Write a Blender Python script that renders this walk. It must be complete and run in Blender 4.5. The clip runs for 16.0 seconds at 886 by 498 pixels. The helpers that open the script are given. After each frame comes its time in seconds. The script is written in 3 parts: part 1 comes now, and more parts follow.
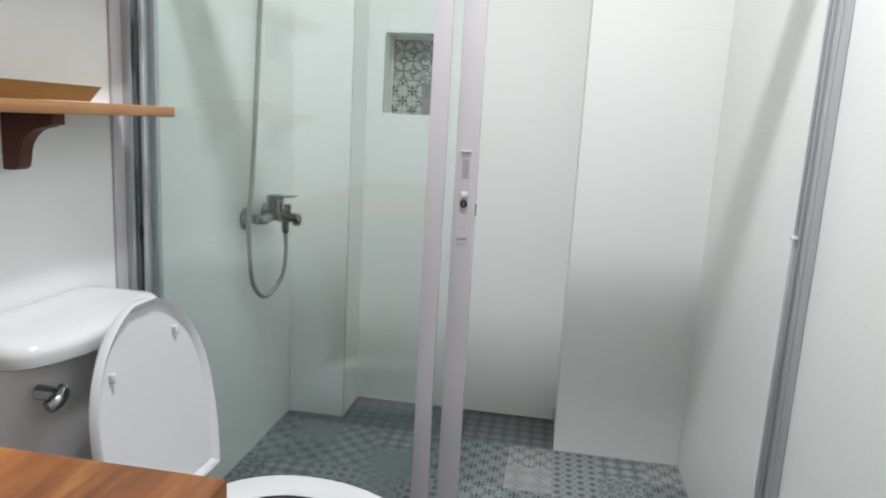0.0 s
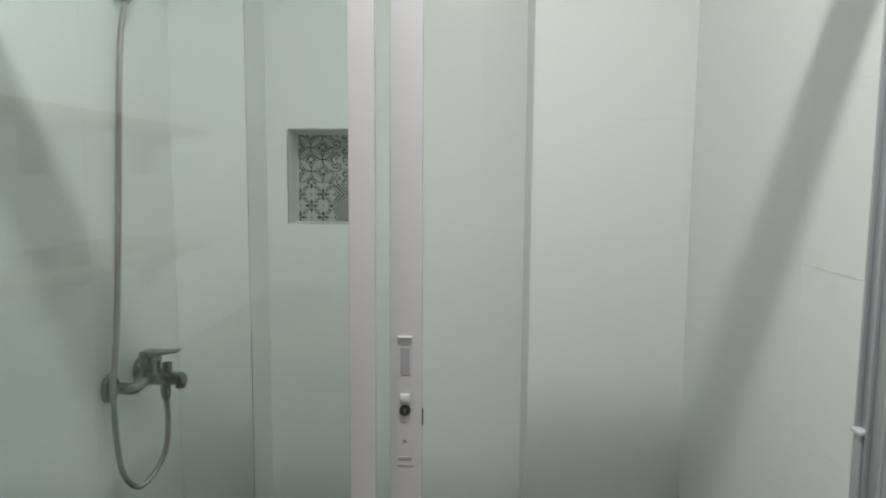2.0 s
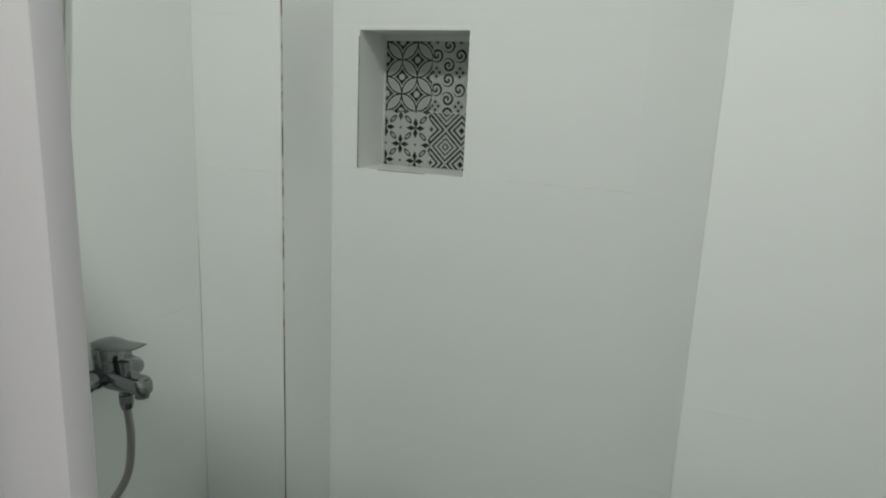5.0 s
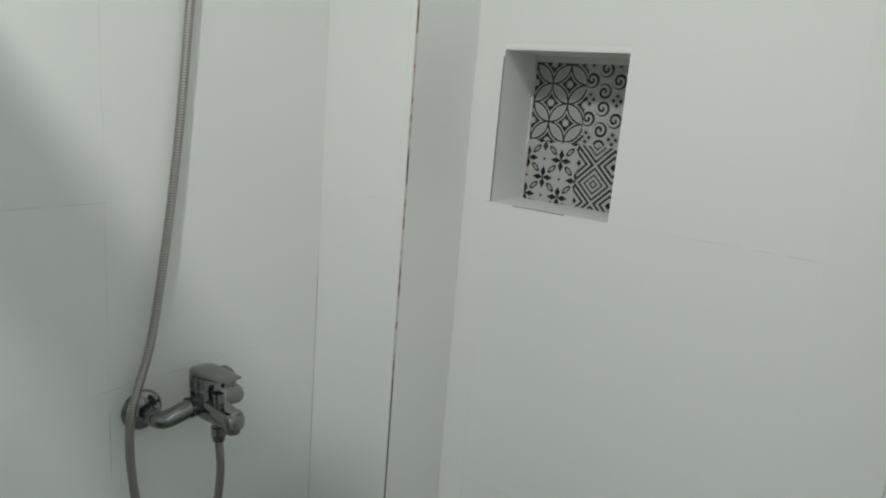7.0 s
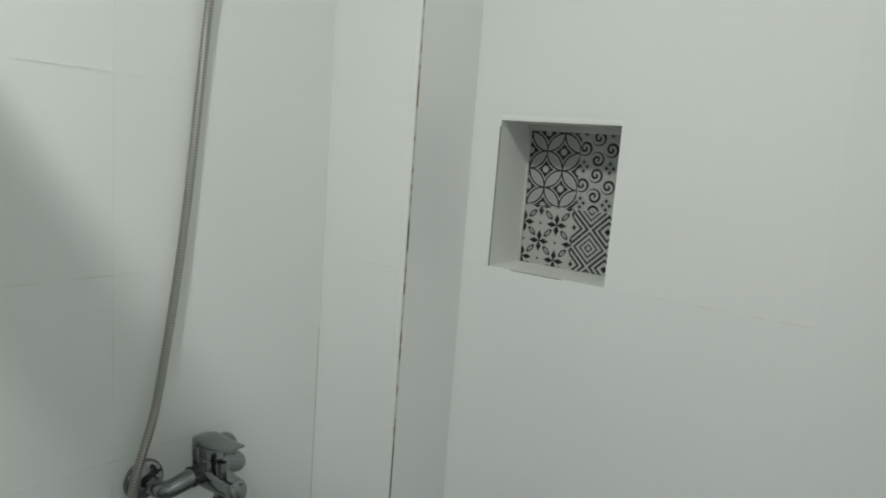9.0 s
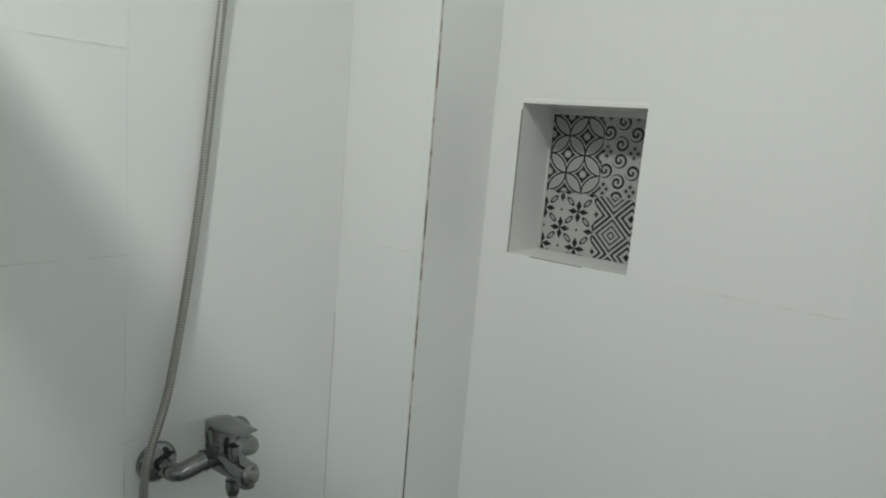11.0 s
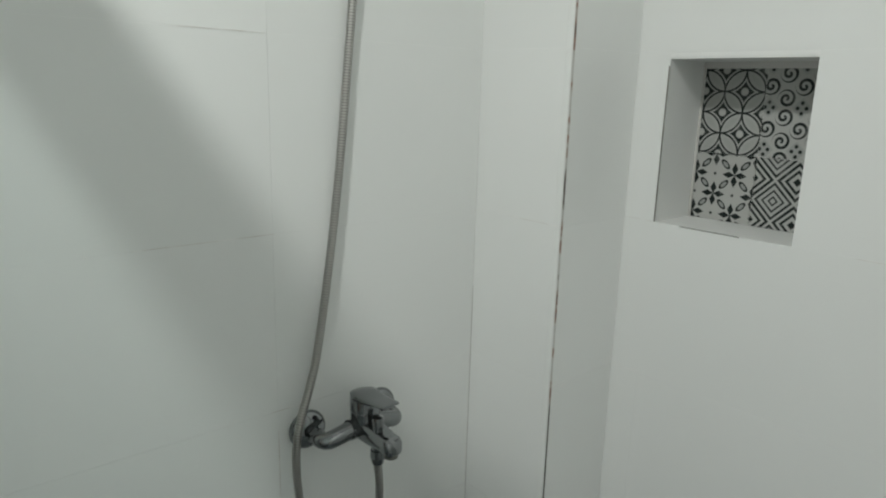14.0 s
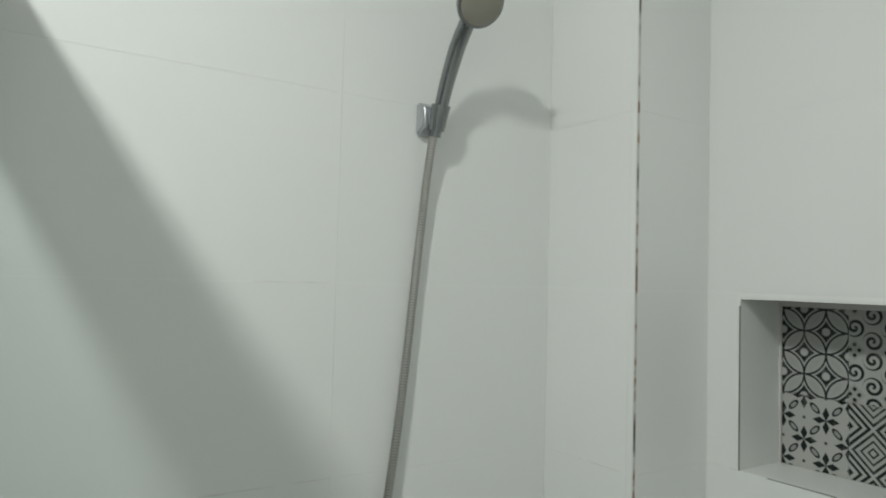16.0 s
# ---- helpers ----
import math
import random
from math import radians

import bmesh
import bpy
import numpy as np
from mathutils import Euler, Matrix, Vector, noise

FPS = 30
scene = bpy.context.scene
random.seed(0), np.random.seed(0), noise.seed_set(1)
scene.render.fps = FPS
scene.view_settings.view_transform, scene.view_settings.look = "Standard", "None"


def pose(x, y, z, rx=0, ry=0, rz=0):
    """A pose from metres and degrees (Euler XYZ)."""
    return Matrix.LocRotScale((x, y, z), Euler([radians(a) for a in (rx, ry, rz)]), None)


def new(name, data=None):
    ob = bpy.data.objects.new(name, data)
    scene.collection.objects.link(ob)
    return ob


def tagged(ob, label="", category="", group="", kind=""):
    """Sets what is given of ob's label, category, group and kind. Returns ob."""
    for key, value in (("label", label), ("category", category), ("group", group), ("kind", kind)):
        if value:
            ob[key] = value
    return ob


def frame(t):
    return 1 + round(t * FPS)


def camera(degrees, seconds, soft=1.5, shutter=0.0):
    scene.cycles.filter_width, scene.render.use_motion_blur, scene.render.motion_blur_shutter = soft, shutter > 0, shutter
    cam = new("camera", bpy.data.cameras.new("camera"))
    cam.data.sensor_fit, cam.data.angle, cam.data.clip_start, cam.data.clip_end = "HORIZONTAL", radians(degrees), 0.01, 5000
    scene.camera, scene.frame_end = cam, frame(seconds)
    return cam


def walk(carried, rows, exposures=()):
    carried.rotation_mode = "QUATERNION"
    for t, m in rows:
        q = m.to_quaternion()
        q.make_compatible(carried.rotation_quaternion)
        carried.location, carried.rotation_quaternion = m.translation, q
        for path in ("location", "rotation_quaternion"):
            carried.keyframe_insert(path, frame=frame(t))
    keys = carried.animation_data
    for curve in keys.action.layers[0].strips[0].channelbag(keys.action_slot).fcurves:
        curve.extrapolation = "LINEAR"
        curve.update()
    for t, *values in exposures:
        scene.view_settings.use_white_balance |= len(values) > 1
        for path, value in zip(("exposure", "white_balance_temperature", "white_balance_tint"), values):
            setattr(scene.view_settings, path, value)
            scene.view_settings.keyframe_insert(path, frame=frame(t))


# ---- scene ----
cam = camera(65.98, 16.0, 2.0)
# path-begin
PATH = [
    (0.0, pose(0.928, -1.392, 1.113, 79.49, -3.11, 9.48)),
    (0.5, pose(0.916, -1.304, 1.180, 79.42, -1.32, 7.49)),
    (1.0, pose(0.853, -1.161, 1.238, 84.28, -0.94, 3.23)),
    (1.5, pose(0.840, -1.068, 1.284, 84.30, -1.17, 4.41)),
    (2.0, pose(0.839, -0.953, 1.287, 83.88, -0.42, 2.32)),
    (2.5, pose(0.833, -0.791, 1.301, 84.53, -0.96, 0.02)),
    (3.0, pose(0.865, -0.651, 1.289, 83.23, -0.32, 3.68)),
    (3.2, pose(0.891, -0.576, 1.287, 82.97, -0.60, 6.21)),
    (5.3, pose(1.018, -0.144, 1.299, 77.05, -2.37, 25.58)),
    (5.5, pose(1.020, -0.114, 1.276, 78.31, -2.61, 28.41)),
    (6.0, pose(1.006, -0.026, 1.312, 76.82, -3.18, 36.12)),
    (6.5, pose(0.984, 0.002, 1.332, 75.63, -4.53, 38.36)),
    (7.0, pose(0.990, 0.001, 1.331, 77.41, -4.67, 36.86)),
    (7.5, pose(1.003, -0.005, 1.359, 79.44, -2.96, 36.15)),
    (8.0, pose(1.001, -0.012, 1.362, 80.38, -4.00, 37.85)),
    (8.5, pose(0.991, -0.024, 1.371, 80.98, -3.78, 36.87)),
    (9.0, pose(0.988, -0.026, 1.368, 81.42, -4.41, 36.12)),
    (9.2, pose(1.001, -0.018, 1.377, 80.09, -4.45, 36.16)),
    (11.3, pose(0.976, -0.002, 1.353, 80.52, -4.86, 38.05)),
    (11.5, pose(0.975, -0.005, 1.373, 79.60, -4.71, 38.05)),
    (12.0, pose(0.968, -0.017, 1.384, 79.92, -3.13, 40.94)),
    (12.5, pose(0.960, -0.007, 1.363, 80.02, -2.93, 42.89)),
    (13.0, pose(0.963, 0.003, 1.356, 76.36, -3.00, 44.79)),
    (13.5, pose(0.950, 0.002, 1.354, 75.05, -2.62, 47.73)),
    (14.0, pose(0.957, 0.027, 1.366, 76.73, -1.61, 49.29)),
    (14.5, pose(0.959, 0.026, 1.372, 82.86, -2.30, 53.37)),
    (15.0, pose(0.963, 0.057, 1.396, 83.47, -1.14, 54.36)),
    (15.5, pose(0.980, 0.058, 1.423, 90.50, -1.65, 54.98)),
    (16.0, pose(0.984, 0.071, 1.448, 92.50, -1.52, 57.11)),
]
# path-end
EXPOSURES = [(0.0, 0.69, 6350, 19), (0.5, 0.49, 6350, 20), (1.0, 0.29, 6450, 19.5), (1.5, 0.13, 6500, 14), (2.0, 0.02, 6500, 12), (3.0, -0.08, 6500, 10), (5.5, 0.03, 6500, 11), (7.0, 0.1, 6500, 12), (8.5, 0.04, 6500, 11), (12.5, 0.04, 6500, 11.5), (13.5, 0.09, 6500, 13.5), (15.0, 0.05, 6500, 12), (15.5, -0.05, 6500, 11), (16.0, -0.06, 6500, 11)]
walk(cam, PATH, EXPOSURES)

# ---- plan, metres: x right, y into the shower, z up; the sliding door's face is y = 0 ----
W = 1.424            # right wall
YA, XB = 0.945, 0.213    # left pier: front, right side
YC = 1.135           # alcove back wall
XE, YE = 1.003, 0.887    # right pier: left side, front
NL, NR, NB, NT, ND = 0.278, 0.524, 1.137, 1.427, 0.119   # niche
ROW = 0.3            # wall tile height
H = 2.62             # ceiling
YBACK = -2.3         # wall behind
TILE = 0.0005
LAMP = (0.81, -0.46, 2.58)

# ---- light ----
world = bpy.data.worlds.new("world")
scene.world = world
world.use_nodes = True
world.node_tree.nodes["Background"].inputs[0].default_value = (0.8, 0.85, 0.9, 1)
world.node_tree.nodes["Background"].inputs[1].default_value = 0.0
lamp_data = bpy.data.lights.new("ceiling_lamp_light", "AREA")
lamp_data.shape, lamp_data.size = "DISK", 0.13
lamp_data.energy, lamp_data.color = 19.0, (0.953, 1.0, 0.95)
lamp_light = new("ceiling_lamp_light", lamp_data)
lamp_light.matrix_world = pose(LAMP[0], LAMP[1], LAMP[2] - 0.012)


# ---- node helpers ----
class Sock:
    """A value in a node tree, with arithmetic."""
    def __init__(self, tree, out):
        self.tree, self.out = tree, out

    def op(self, kind, *others):
        node = self.tree.nodes.new("ShaderNodeMath")
        node.operation = kind
        self.tree.links.new(self.out, node.inputs[0])
        for i, o in enumerate(others):
            if isinstance(o, Sock):
                self.tree.links.new(o.out, node.inputs[i + 1])
            else:
                node.inputs[i + 1].default_value = o
        return Sock(self.tree, node.outputs[0])

    def __add__(self, o): return self.op("ADD", o)
    def __sub__(self, o): return self.op("SUBTRACT", o)
    def __mul__(self, o): return self.op("MULTIPLY", o)
    def abs(self): return self.op("ABSOLUTE")
    def fract(self): return self.op("FRACT")
    def sq(self): return self * self
    def sqrt(self): return self.op("SQRT")
    def max(self, o): return self.op("MAXIMUM", o)
    def min(self, o): return self.op("MINIMUM", o)
    def below(self, edge, soft=0.03):
        """1 under the edge, 0 over it."""
        node = self.tree.nodes.new("ShaderNodeMapRange")
        self.tree.links.new(self.out, node.inputs[0])
        for i, x in enumerate((edge - soft, edge + soft, 1, 0)):
            node.inputs[i + 1].default_value = x
        return Sock(self.tree, node.outputs[0])


def hypot(a, b):
    return (a.sq() + b.sq()).sqrt()


def material(name, colour=(0.8, 0.8, 0.8), rough=0.5, metal=0.0):
    m = bpy.data.materials.new(name)
    m.use_nodes = True
    b = m.node_tree.nodes["Principled BSDF"]
    b.inputs["Base Color"].default_value = (*colour, 1)
    b.inputs["Roughness"].default_value = rough
    b.inputs["Metallic"].default_value = metal
    return m, m.node_tree, b


def noise_tex(tree, scale, detail=4, rough=0.55, coord="Object", stretch=(1, 1, 1), kind="ShaderNodeTexNoise"):
    tc = tree.nodes.new("ShaderNodeTexCoord")
    mp = tree.nodes.new("ShaderNodeMapping")
    mp.inputs["Scale"].default_value = stretch
    tree.links.new(tc.outputs[coord], mp.inputs[0])
    n = tree.nodes.new(kind)
    tree.links.new(mp.outputs[0], n.inputs["Vector"])
    n.inputs["Scale"].default_value = scale
    n.inputs["Detail"].default_value = detail
    n.inputs["Roughness"].default_value = rough
    return n.outputs[0]


def ramp(tree, fac, stops):
    r = tree.nodes.new("ShaderNodeValToRGB")
    while len(r.color_ramp.elements) < len(stops):
        r.color_ramp.elements.new(0.5)
    for e, (p, c) in zip(r.color_ramp.elements, stops):
        e.position, e.color = p, (*c, 1)
    tree.links.new(fac, r.inputs[0])
    return r.outputs[0]


def mixc(tree, fac, a, b, kind="MIX"):
    n = tree.nodes.new("ShaderNodeMix")
    n.data_type, n.blend_type = "RGBA", kind
    for s, v in ((n.inputs[0], fac), (n.inputs[6], a), (n.inputs[7], b)):
        if isinstance(v, Sock):
            tree.links.new(v.out, s)
        elif isinstance(v, bpy.types.NodeSocket):
            tree.links.new(v, s)
        elif isinstance(v, tuple):
            s.default_value = (*v, 1)
        else:
            s.default_value = v
    return n.outputs[2]


def bumped(tree, b, height, strength=0.2, distance=0.002):
    n = tree.nodes.new("ShaderNodeBump")
    n.inputs["Strength"].default_value, n.inputs["Distance"].default_value = strength, distance
    tree.links.new(height, n.inputs["Height"])
    tree.links.new(n.outputs[0], b.inputs["Normal"])


def rough_range(tree, b, fac, lo, hi):
    n = tree.nodes.new("ShaderNodeMapRange")
    tree.links.new(fac, n.inputs[0])
    n.inputs[3].default_value, n.inputs[4].default_value = lo, hi
    tree.links.new(n.outputs[0], b.inputs["Roughness"])


# ---- materials ----
def white_tile_material():
    m, t, b = material("white_wall_tile")
    cloud = Sock(t, noise_tex(t, 1.6, 2))
    info = t.nodes.new("ShaderNodeObjectInfo")
    shade = cloud * 0.6 + Sock(t, info.outputs["Random"]) * 0.4
    t.links.new(mixc(t, shade, (0.842, 0.86, 0.839), (0.872, 0.885, 0.866)), b.inputs["Base Color"])
    b.inputs["Roughness"].default_value = 0.27
    return m


def plaster_material(name, lo, hi, rough=0.6):
    m, t, b = material(name, rough=rough)
    t.links.new(ramp(t, noise_tex(t, 3, 5), [(0.3, lo), (0.7, hi)]), b.inputs["Base Color"])
    bumped(t, b, noise_tex(t, 140, 4), 0.12, 0.001)
    return m


def grout_material():
    """White grout, stained grey in places."""
    m, t, b = material("white_stained_grout", rough=0.8)
    c = ramp(t, noise_tex(t, 2.6, 3, 0.5), [(0.66, (0.89, 0.90, 0.88)), (0.80, (0.60, 0.59, 0.55))])
    t.links.new(c, b.inputs["Base Color"])
    return m


def wood_material(name, dark, mid, light, along=(1, 1, 1), rough=0.38):
    m, t, b = material(name)
    grain = noise_tex(t, 9, 7, 0.65, stretch=along)
    broad = noise_tex(t, 2.3, 4, 0.5, stretch=along)
    c = ramp(t, grain, [(0.28, dark), (0.5, mid), (0.72, light)])
    c = mixc(t, 0.45, c, ramp(t, broad, [(0.35, dark), (0.5, mid), (0.68, light)]))
    t.links.new(c, b.inputs["Base Color"])
    rough_range(t, b, grain, rough, rough + 0.18)
    bumped(t, b, grain, 0.15, 0.001)
    return m


def metal_material(name, colour, lo, hi, metal=1.0, scale=45):
    m, t, b = material(name, colour, lo, metal)
    rough_range(t, b, noise_tex(t, scale, 4), lo, hi)
    return m


def edge_material():
    """The bare cut edge of the tiles at the pier's corner, patched with old grout."""
    m, t, b = material("bare_tile_edge", rough=0.7)
    n = noise_tex(t, 14, 4, 0.6, stretch=(0.1, 0.1, 1))
    c = ramp(t, n, [(0.33, (0.16, 0.14, 0.125)), (0.41, (0.40, 0.38, 0.35)), (0.47, (0.66, 0.66, 0.63)), (0.55, (0.62, 0.61, 0.57)), (0.60, (0.38, 0.25, 0.20)), (0.66, (0.20, 0.18, 0.16))])
    t.links.new(c, b.inputs["Base Color"])
    return m


def glass_material():
    """Clear float glass: a faintly green clear sheet with a mirror gloss that grows at a slant."""
    m, t, b = material("green_tinted_glass")
    t.nodes.remove(b)
    clear = t.nodes.new("ShaderNodeBsdfTransparent")
    clear.inputs[0].default_value = (0.963, 0.984, 0.979, 1)
    gloss = t.nodes.new("ShaderNodeBsdfGlossy")
    gloss.inputs["Color"].default_value = (0.9, 0.95, 0.93, 1)
    n = t.nodes.new("ShaderNodeMapRange")
    t.links.new(noise_tex(t, 4, 5, 0.7, stretch=(1, 1, 0.35)), n.inputs[0])
    n.inputs[3].default_value, n.inputs[4].default_value = 0.0, 0.05
    t.links.new(n.outputs[0], gloss.inputs["Roughness"])
    lw = t.nodes.new("ShaderNodeLayerWeight")
    facing_out = Sock(t, lw.outputs["Facing"])
    sheen = facing_out.op("POWER", 4.2) * 0.75 + 0.032
    mix = t.nodes.new("ShaderNodeMixShader")
    t.links.new(sheen.out, mix.inputs[0])
    t.links.new(clear.outputs[0], mix.inputs[1])
    t.links.new(gloss.outputs[0], mix.inputs[2])
    t.links.new(mix.outputs[0], t.nodes["Material Output"].inputs[0])
    return m


def pattern_material(name, design, ground=(0.45, 0.455, 0.435), ink=(0.008, 0.014, 0.013), mid=(0.22, 0.24, 0.23), count=2):
    """A printed cement-look tile; its mesh carries 0..1 coordinates."""
    m, t, b = material(name, rough=0.45)
    tc = t.nodes.new("ShaderNodeTexCoord")
    sep = t.nodes.new("ShaderNodeSeparateXYZ")
    t.links.new(tc.outputs["UV"], sep.inputs[0])
    u, v = Sock(t, sep.outputs[0]), Sock(t, sep.outputs[1])
    p, q = (u * count).fract(), (v * count).fract()
    ps, qs = p - 0.5, q - 0.5
    a, c = ps.abs(), qs.abs()
    grey = None
    if design == "petals":
        g, n = ((p + q + 0.5).fract() - 0.5).abs(), ((p - q + 1.5).fract() - 0.5).abs()
        near = hypot(g.min(n), (g.max(n) * -1.0) + 1.0)
        line = (near - 0.7071).abs().below(0.033, 0.012)
        dot = hypot(g, n).below(0.13, 0.02)
        star = (near * -1.0).below(-0.79, 0.015) * ((dot * -1.0) + 1.0)
        dark = line.max(star)
        grey = near.below(0.62, 0.06) * 0.3
    elif design == "scrolls":
        # a lattice of dotted stars with curling scrolls between them
        p, q = (u * 2.7 + 0.84 + 0.5).fract() - 0.5, (v * 2.06 + 0.80 + 0.5).fract() - 0.5
        a, c = p.abs(), q.abs()
        dark = None
        for cx, cy, way in ((0.0, 0.5, 1.0), (0.5, 0.21, -1.0), (0.5, -0.21, 1.0)):
            dx = ((p - cx + 1.5).fract() - 0.5) * 0.78
            dy = (q - cy + 1.5).fract() - 0.5
            r = hypot(dx, dy)
            turn = (dy * way).op("ARCTAN2", dx)
            arm = ((turn + r * 44.0).op("SINE") * -1.0).below(-0.02, 0.25) * r.below(0.215, 0.01)
            dark = arm if dark is None else dark.max(arm)
        leaf = hypot((a - 0.13) * 0.78, c).min(hypot(a * 0.78, c - 0.12)).below(0.045, 0.012)
        dark = dark.max(leaf)
        grey = (a * 0.8 + c).below(0.24, 0.02) * 0.35
    elif design == "flowers":
        ea, ec = (a * -1.0) + 0.5, (c * -1.0) + 0.5
        leaf = None
        for ga, gc in ((a, c), (ea, ec)):
            one = ((ga - 0.15).abs() * 6.4 + gc * 12.5).min((gc - 0.15).abs() * 6.4 + ga * 12.5)
            leaf = one if leaf is None else leaf.min(one)
        leaf = leaf.below(1.0, 0.1)
        k = 0.7071
        ring = hypot(((a + c) * k - 0.3535) * 7.0, (a - c) * k * 15.0)
        dark = leaf.max((ring - 0.85).abs().below(0.22, 0.08))
        dots = hypot(ea, c).min(hypot(a, ec)).below(0.035, 0.012)
        dark = dark.max(dots)
        grey = ring.below(0.7, 0.1) * 0.6
    elif design == "diamonds":
        c = ((v * count + 0.5).fract() - 0.5).abs()
        d = a + c
        far = (d * -1.0) + 1.0
        dark = (d - 0.10).abs().below(0.026, 0.012).max((d - 0.25).abs().below(0.028, 0.012)).max((d - 0.415).abs().below(0.038, 0.012))
        dark = dark.max((far - 0.42).abs().below(0.045, 0.012)).max((far - 0.25).abs().below(0.042, 0.012)).max(far.below(0.10, 0.015))
        grey = d.below(0.45, 0.01) * 0.15
    elif design == "stars":
        d = a + c
        star = d.below(0.2, 0.02).max((a.min(c) * 3.0 + a.max(c)).below(0.42, 0.03))
        dark = star * ((hypot(a, c).below(0.09, 0.02) * -1.0) + 1.0)
        dark = dark.max(((d - 0.5).abs()).below(0.035, 0.015))
        grey = d.below(0.46, 0.02) * 0.7
    elif design == "rosettes":
        r = hypot(a, c)
        dark = r.below(0.10, 0.03).max((r - 0.40).abs().below(0.02, 0.02))
        grey = (r.below(0.38, 0.03) * -1.0) + 1.0
    else:  # dots
        dark = hypot(a, c).below(0.2, 0.04).max(hypot((a * -1.0) + 0.5, (c * -1.0) + 0.5).below(0.1, 0.03))
        grey = hypot(a, c).below(0.34, 0.03)
    col = mixc(t, grey, ground, mid)
    col = mixc(t, dark, col, ink)
    wear = noise_tex(t, 30, 5, 0.65)
    wf = ramp(t, wear, [(0.52, (0, 0, 0)), (0.75, (0.35, 0.35, 0.35))])
    col = mixc(t, wf, col, ground)
    t.links.new(col, b.inputs["Base Color"])
    b.inputs["Specular IOR Level"].default_value = 0.3
    rough_range(t, b, wear, 0.32, 0.55)
    return m


M_TILE = white_tile_material()
M_GROUT = grout_material()
M_PLASTER = plaster_material("white_wall_paint", (0.83, 0.84, 0.84), (0.87, 0.88, 0.88))
M_CEIL = plaster_material("white_ceiling_paint", (0.86, 0.86, 0.85), (0.89, 0.89, 0.88), 0.75)
M_FLOOR_GROUT = plaster_material("grey_floor_grout", (0.16, 0.17, 0.165), (0.26, 0.27, 0.26), 0.8)
M_EDGE = edge_material()
M_REVEAL = plaster_material("pale_niche_lining", (0.80, 0.81, 0.79), (0.87, 0.88, 0.86), 0.42)
M_ALU = metal_material("white_lacquered_aluminium", (0.54, 0.515, 0.535), 0.3, 0.42, 0.0)
M_SILVER = metal_material("satin_aluminium", (0.50, 0.52, 0.54), 0.28, 0.42, 0.6)
M_CHROME = metal_material("chrome", (0.25, 0.26, 0.265), 0.06, 0.15)
M_DULL = metal_material("steel_hose", (0.46, 0.45, 0.43), 0.3, 0.45)
M_CORE = metal_material("dark_steel", (0.20, 0.195, 0.18), 0.35, 0.5)
M_RUBBER = metal_material("black_rubber", (0.02, 0.02, 0.022), 0.5, 0.7, 0.0)
M_PULL = metal_material("grey_lacquer", (0.36, 0.34, 0.37), 0.35, 0.5, 0.0)
M_GROOVE_SHADE = metal_material("grey_teal_groove_shade", (0.15, 0.18, 0.19), 0.4, 0.6, 0.0)
M_GLASS = glass_material()
M_CERAMIC = metal_material("white_glazed_ceramic", (0.65, 0.655, 0.66), 0.12, 0.12, 0.0, 5)
M_PLASTIC = metal_material("white_plastic", (0.63, 0.635, 0.655), 0.27, 0.27, 0.0, 5)
M_FACE = metal_material("beige_grey_nozzle_plate", (0.34, 0.32, 0.27), 0.4, 0.55, 0.0)
M_SHELF = wood_material("varnished_pine", (0.24, 0.105, 0.04), (0.36, 0.175, 0.07), (0.46, 0.26, 0.12), (9, 0.8, 9))
M_COUNTER = wood_material("red_brown_varnished_wood", (0.065, 0.016, 0.004), (0.24, 0.078, 0.014), (0.52, 0.22, 0.05), (5.5, 0.55, 3), 0.42)
M_BRACKET = wood_material("dark_red_stained_wood", (0.045, 0.009, 0.006), (0.075, 0.017, 0.009), (0.12, 0.03, 0.014), (4, 4, 1))
M_TRAY = wood_material("honey_wood", (0.20, 0.095, 0.028), (0.29, 0.15, 0.045), (0.38, 0.21, 0.075), (5, 1, 5))
M_LAMP, _t, _b = material("lamp_diffuser", (0.9, 0.9, 0.88), 0.5)
_b.inputs["Emission Color"].default_value = (0.953, 1.0, 0.95, 1)
_b.inputs["Emission Strength"].default_value = 8.0
P_PETALS = pattern_material("petal_print", "petals")
P_SCROLLS = pattern_material("scroll_print", "scrolls")
P_FLOWERS = pattern_material("flower_print", "flowers")
P_DIAMONDS = pattern_material("diamond_print", "diamonds")
F_GROUND, F_INK = (0.30, 0.325, 0.33), (0.08, 0.095, 0.105)
F_PETALS = pattern_material("floor_petal_print", "petals", ground=F_GROUND, ink=F_INK)
F_SCROLLS = pattern_material("floor_scroll_print", "scrolls", ground=F_GROUND, ink=F_INK, count=4)
F_FLOWERS = pattern_material("floor_flower_print", "flowers", ground=F_GROUND, ink=F_INK)
F_DIAMONDS = pattern_material("floor_diamond_print", "diamonds", ground=(0.36, 0.39, 0.40), ink=F_INK)
F_ROSETTES = pattern_material("floor_rosette_print", "rosettes", ground=(0.42, 0.435, 0.425), ink=(0.10, 0.115, 0.12), mid=(0.29, 0.31, 0.31), count=3)
F_PALE = pattern_material("floor_pale_star_print", "stars", ground=(0.37, 0.38, 0.37), ink=(0.26, 0.28, 0.28), mid=(0.33, 0.34, 0.33))
P_STARS = pattern_material("star_print", "stars", ground=(0.34, 0.36, 0.365), ink=(0.10, 0.115, 0.12), mid=(0.21, 0.235, 0.24), count=3)
P_DOTS = pattern_material("dot_print", "dots", ground=(0.31, 0.325, 0.32), ink=(0.10, 0.115, 0.12), mid=(0.20, 0.225, 0.23), count=4)
